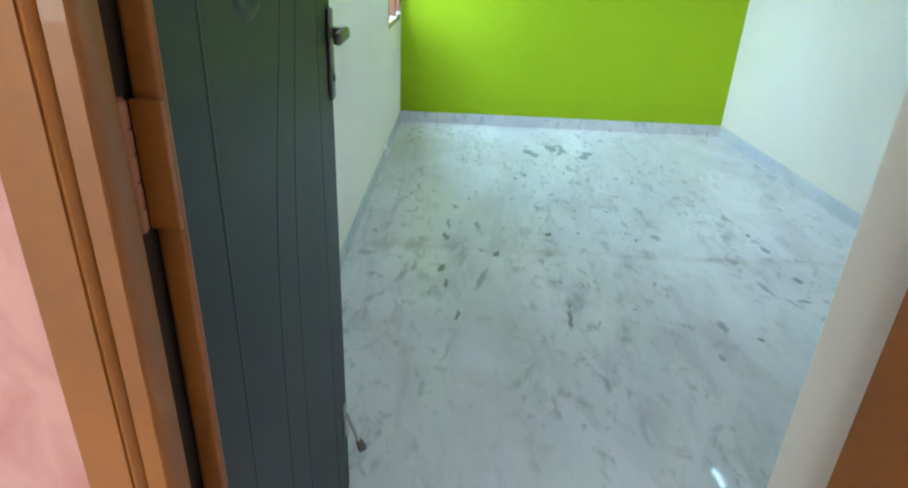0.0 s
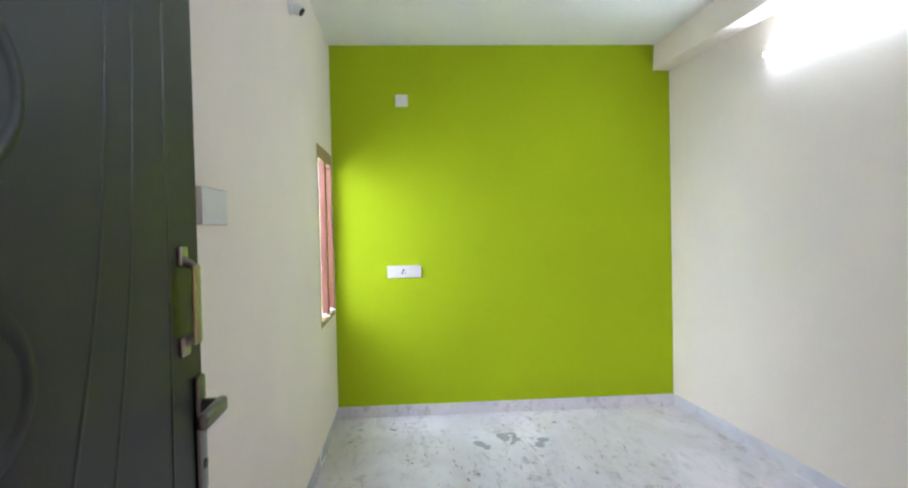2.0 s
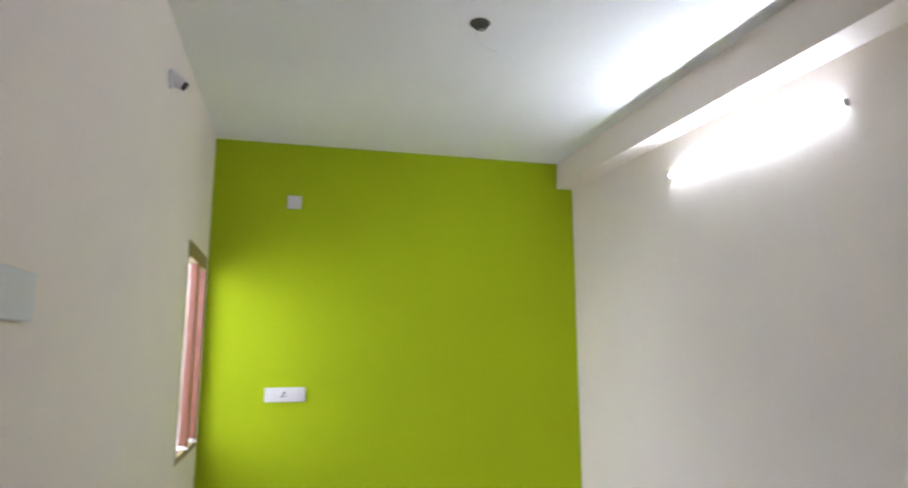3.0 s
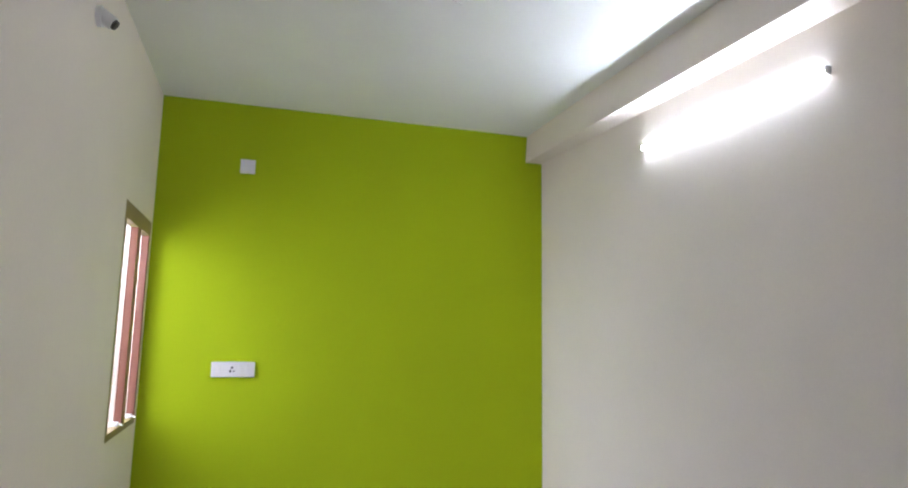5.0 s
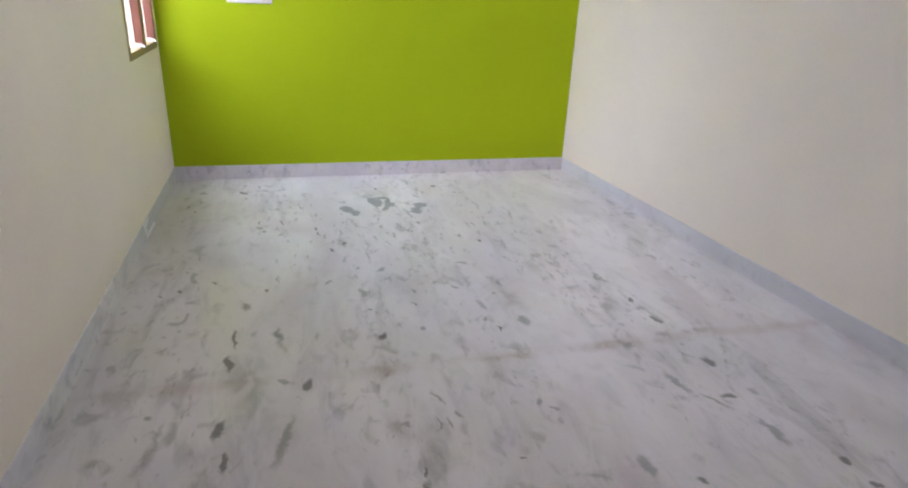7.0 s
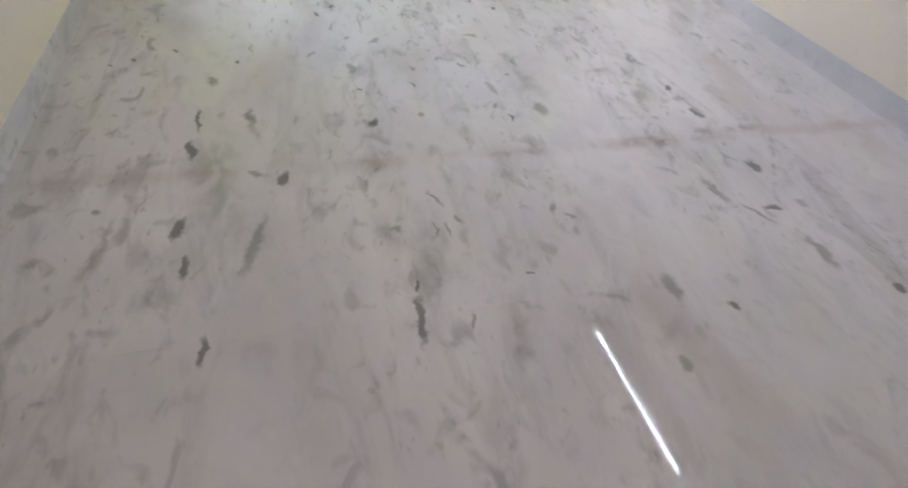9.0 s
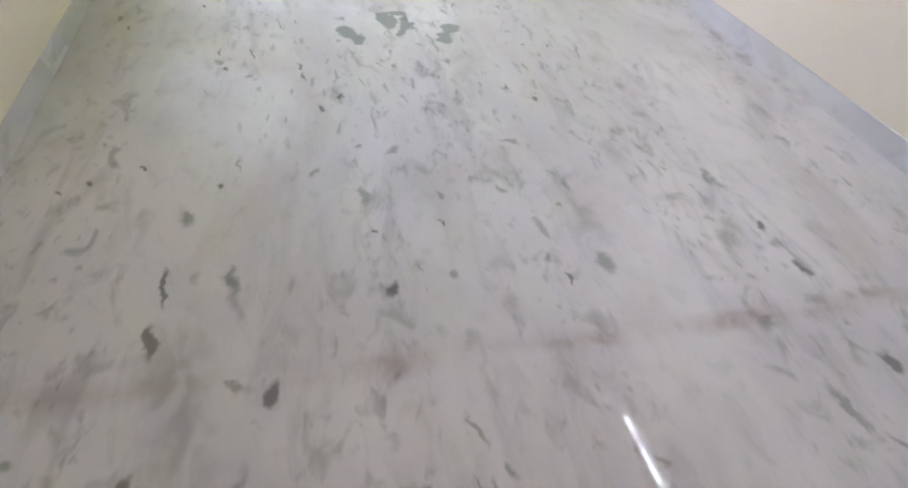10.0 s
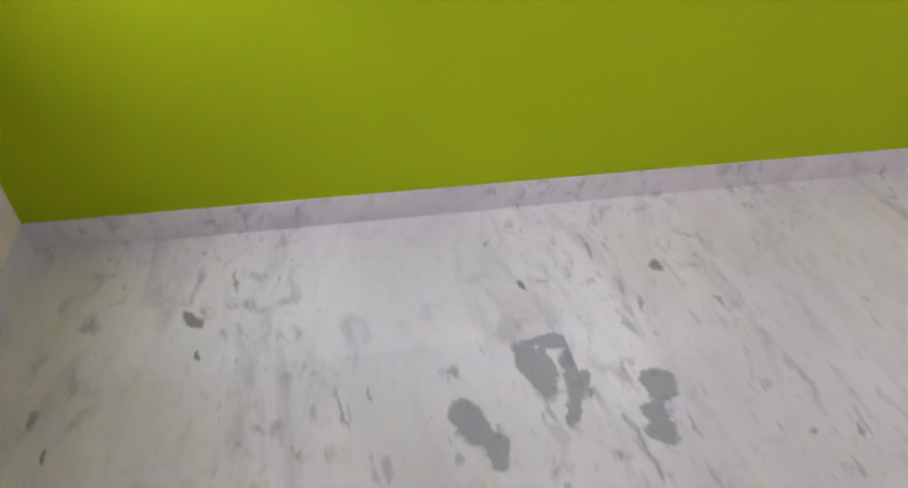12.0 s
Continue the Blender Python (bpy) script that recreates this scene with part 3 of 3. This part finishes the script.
part("jamb", extrude_profile(B(), jamb_profile(0.268, 1), (0, 0, 0), (0, 0, JH)), WOOD, fr, smooth=True)
part("jamb", extrude_profile(B(), jamb_profile(0.956, -1), (0, 0, 0), (0, 0, JH)), WOOD, fr, smooth=True)
# dark block in the gap, its colour standing in for the shadow there
part("rebate", box(B(), (0.160, -4.504, 0.0), (0.250, -4.425, JH), 0.002), RECESS_SHADE, fr, "rebate behind the hinge side, coloured dark as in shade")
strike = part("strike_plate", box(B(), (0.9505, -4.446, 1.065), (0.9535, -4.413, 1.205), 0.001), WOOD, fr, "strike plate painted over brown")
part("strike_hole", box(B(), (0.9495, -4.426, 1.140), (0.9502, -4.418, 1.166)), RECESS_SHADE, strike)
part("paint_chip", box(B(), (0.9495, -4.422, 1.094), (0.9502, -4.416, 1.102), 0.0003), PINKISH, strike, "bare pale chip in the paint")
part("head", box(B(), (0.271, -4.555, 2.06), (0.950, -4.44, JH), 0.004), WOOD, fr)

# ---- door leaf, standing open ----
LW, LH, LT = 0.705, 2.03, 0.026
door = thing("door_1", pose(0.278, -4.463, 0.0, 0, 0, 1.14), "charcoal embossed door standing open, brown lipped hinge edge", "door", kind="structure")
bm = box(B(), (-LT, 0.004, 0.03), (0, LW, LH), 0.003)
part("door_leaf", bm, DOOR, door)
part("edge_lipping", box(B(), (-0.021, -0.004, 0.03), (0.003, 0.006, LH), 0.004, 3), WOOD, door, "orange-brown painted door edge", True)


def ellipse(cy, cz, ry, rz, n=40):
    return [(cy + ry * math.cos(2 * math.pi * k / n), cz + rz * math.sin(2 * math.pi * k / n)) for k in range(n)]


for cz in (1.284, 1.498, 1.712):
    part("oval_moulding", ridge(B(), ellipse(0.240, cz, 0.056, 0.053), 0.024, 0.0020, True), DOOR, door, smooth=True)
for u0, bow, mid in ((0.094, 0.0, 1.1), (0.345, 0.105, 1.16), (0.430, 0.080, 1.15), (0.585, 0.008, 1.10)):
    pts = [(u0 + bow * math.tanh((z - mid) / 0.27), z) for z in np.linspace(0.12, 1.95, 60)]
    part("bead", ridge(B(), pts, 0.012, 0.0010), DOOR, door, smooth=True)

# pull handle
pull = part("pull_handle", box(B(), (0.017, 0.616, 1.250), (0.023, 0.640, 1.351), 0.0025), BRASS, door, "dull brass pull handle", True)
for z0, z1, inner in ((1.351, 1.375, -1), (1.234, 1.258, 1)):
    bm = box(B(), (0.0, 0.621, z0), (0.005, 0.648, z1), 0.002)
    cyl(bm, 0.006, (0.003, 0.633, (z0 + z1) / 2 + 0.005 * inner), (0.020, 0.629, (z0 + z1) / 2 + 0.016 * inner), 10)
    part("pull_foot", bm, STEEL, pull, smooth=True)
# lever handle on a long plate
plate = part("lever_plate", box(B(), (0.0, 0.667, 1.036), (0.007, 0.700, 1.197), 0.004), DARKSTEEL, door, "dark steel lever handle plate", True)
bm = B()
cyl(bm, 0.010, (0.0, 0.684, 1.155), (0.034, 0.684, 1.155), 16)
box(bm, (0.024, 0.596, 1.145), (0.038, 0.694, 1.166), 0.006, 3)
part("lever", bm, DARKSTEEL, plate, smooth=True)
part("keyhole", cyl(B(), 0.007, (0.006, 0.684, 1.075), (0.009, 0.684, 1.075), 14), SLOT, plate)
# hinges on the lipped edge
for z in (0.36, 1.08, 1.80):
    bm = box(B(), (-0.022, -0.010, z), (0.0035, -0.0035, z + 0.11), 0.001)
    hg = part("hinge", bm, WOOD, door, "painted butt hinge")
    bm = B()
    for k in range(5):
        cyl(bm, 0.0050, (-0.027, -0.013, z + 0.022 * k + 0.001), (-0.027, -0.013, z + 0.022 * k + 0.0205), 12)
    cyl(bm, 0.0030, (-0.027, -0.013, z - 0.002), (-0.027, -0.013, z + 0.112), 8)
    part("hinge_pin", bm, PINKISH, hg, smooth=True)
# foot-operated stopper near the free corner, its arm lifted off the floor
bm = box(B(), (0.0, 0.652, 0.235), (0.006, 0.682, 0.318), 0.002)
stop = part("door_stopper", bm, STEEL, door, "steel door stopper with a lifted rubber foot", True)
part("stopper_leg", cyl(B(), 0.0045, (0.006, 0.667, 0.300), (0.035, 0.669, 0.208), 10), STEEL, stop, smooth=True)
part("stopper_foot", cyl(B(), 0.008, (0.034, 0.669, 0.214), (0.042, 0.669, 0.188), 16, 0.011), RUBBER, stop, smooth=True)

# ---- electrical things ----
sock = thing("switch_board", pose(0.512, 0, 1.082), "white plastic switch and socket plate on the green wall", "switch board")
part("cover_plate", box(B(), (-0.125, -0.012, -0.045), (0.125, 0.001, 0.045), 0.004, 3), PLASTIC, sock, smooth=True)
for k in (-2, 1, 2):
    part("switch_rocker", box(B(), (-0.012 + k * 0.04, -0.016, -0.026), (0.012 + k * 0.04, -0.011, 0.026), 0.002), PLASTIC, sock, smooth=True)
so = part("socket_face", box(B(), (-0.040, -0.0145, -0.028), (0.018, -0.011, 0.028), 0.002), PLASTIC, sock, smooth=True)
for x, z, r in ((-0.006, 0.011, 0.0078), (-0.015, -0.010, 0.0070), (0.006, -0.010, 0.0045)):
    part("socket_hole", cyl(B(), r, (x, -0.0162, z), (x, -0.0135, z), 14), SLOT, so)

top = thing("blank_plate", pose(0.521, 0, 2.343), "small square white blank plate high on the green wall", "switch plate")
part("cover_plate", box(B(), (-0.045, -0.011, -0.045), (0.045, 0.001, 0.045), 0.004, 3), PLASTIC, top, smooth=True)
part("blank_insert", box(B(), (-0.026, -0.0135, -0.026), (0.026, -0.010, 0.026), 0.002), PLASTIC, top, smooth=True)

YS = -2.885
sw = thing("wall_switch_plate", pose(left_x(YS), YS, 1.466), "large white modular switch plate beside the open door", "switch plate")
part("cover_plate", box(B(), (-0.001, -0.112, -0.050), (0.022, 0.112, 0.050), 0.003, 3), PLASTIC, sw, smooth=True)
for k in range(6):
    part("switch_rocker", box(B(), (0.021, -0.0935 + k * 0.0315, -0.034), (0.0226, -0.0625 + k * 0.0315, 0.034), 0.0005), PLASTIC, sw, smooth=True)

YL = -1.56
lamp = thing("lamp_holder", pose(left_x(YL), YL, 2.482), "white angled bulb holder without a bulb", "lamp holder")
part("back_plate", cyl(B(), 0.040, (-0.001, 0, 0), (0.018, 0, 0), 28), PLASTIC, lamp, smooth=True)
part("holder_cup", cyl(B(), 0.030, (0.012, 0.0, 0.004), (0.056, 0.004, -0.022), 24, 0.026), PLASTIC, lamp, smooth=True)
part("bulb_socket", cyl(B(), 0.019, (0.053, 0.004, -0.020), (0.066, 0.006, -0.029), 20), RUST, lamp, "dark metal lamp socket", True)

# tube light on the right wall
TY0, TY1, TZ = -1.185, -2.305, 2.345
ang = math.degrees(math.atan2(right_x(TY1) - right_x(TY0), TY0 - TY1))
tl = thing("tube_light", pose(right_x((TY0 + TY1) / 2), (TY0 + TY1) / 2, TZ, 0, 0, ang), "lit white tube light batten fixed to the wall", "tube light")
part("batten", box(B(), (-0.0015, -0.556, -0.014), (0.002, 0.556, 0.014), 0.001), PLASTIC, tl)
for s_ in (-1, 1):
    part("end_cap", box(B(), (-0.028, s_ * 0.562 - 0.006, -0.016), (0.002, s_ * 0.562 + 0.006, 0.016), 0.004), PLASTIC, tl, smooth=True)
# the back arc glows only to whiten the wall around the tube
for lo, hi, mat, name, label in ((-55, 55, TUBE, "tube", "glowing white diffuser of the tube"), (55, 305, TUBE_HALO, "tube_housing", "back of the tube, made to glow for a halo on the wall")):
    arc = [radians(lo + (hi - lo) * k / 16) for k in range(17)]
    bm = extrude_profile(B(), [Vector((-0.0135 - 0.0115 * math.cos(a), 0, 0.0115 * math.sin(a))) for a in arc], (0, -0.556, 0), (0, 0.556, 0))
    part(name, bm, mat, tl, label, True)

# round fan hook box in the ceiling
fb = thing("fan_hook_box", pose(1.277, -1.849, H), "dark round fan hook box let into the ceiling", "ceiling box")
part("box_rim", cyl(B(), 0.044, (0, 0, -0.004), (0, 0, 0.002), 32), RUST, fb, smooth=True)
hook = [(0.03 * math.cos(a), 0.0, -0.012 - 0.022 * math.sin(a)) for a in np.linspace(0, math.pi, 12)]
bm = B()
for p, q in zip(hook[:-1], hook[1:]):
    cyl(bm, 0.004, p, q, 8)
part("hook", bm, RUST, fb, smooth=True)
wire = [(0.147 * (k / 11) ** 1.5, 0.040 + 0.185 * (k / 11) ** 0.8, -0.005 - 0.012 * math.sin(math.pi * k / 11)) for k in range(12)]
bm = B()
for p, q in zip(wire[:-1], wire[1:]):
    cyl(bm, 0.0022, p, q, 8)
part("wire_end", bm, PLASTIC, fb, "thin pale wire end", True)

# ---- floor slabs ----
base = structure("floor", prism(B(), [(-0.05, 0.05), (XR + 0.3, 0.05), (XR + 0.4, Y_OUT - 0.02), (-0.05, Y_OUT - 0.02)], -0.10, -0.004), GROUT,
                 "polished white marble floor with grey streaks and stains")
ROWS = [(0.0, -0.46, (), (MARBLE_FAR,)), (-0.46, -2.26, (1.235,), (MARBLE_WEST, MARBLE_EAST)), (-2.26, -2.84, (), (MARBLE_NEAR,)),
        (-2.84, -4.0, (), (MARBLE_NEAR,)), (-4.0, Y_OUT - 0.02, (), (MARBLE,))]
J = 0.00012
for y1, y0, cuts, mats in ROWS:
    xs = [-0.02, *cuts, right_x(y0) + 0.04]
    for a, c, mat in zip(xs[:-1], xs[1:], mats):
        bm = box(B(), (a + J, y0 + J, -0.02), (c - J, y1 - J, 0.0), 0.0003, 1)
        part("slab", bm, mat, base)
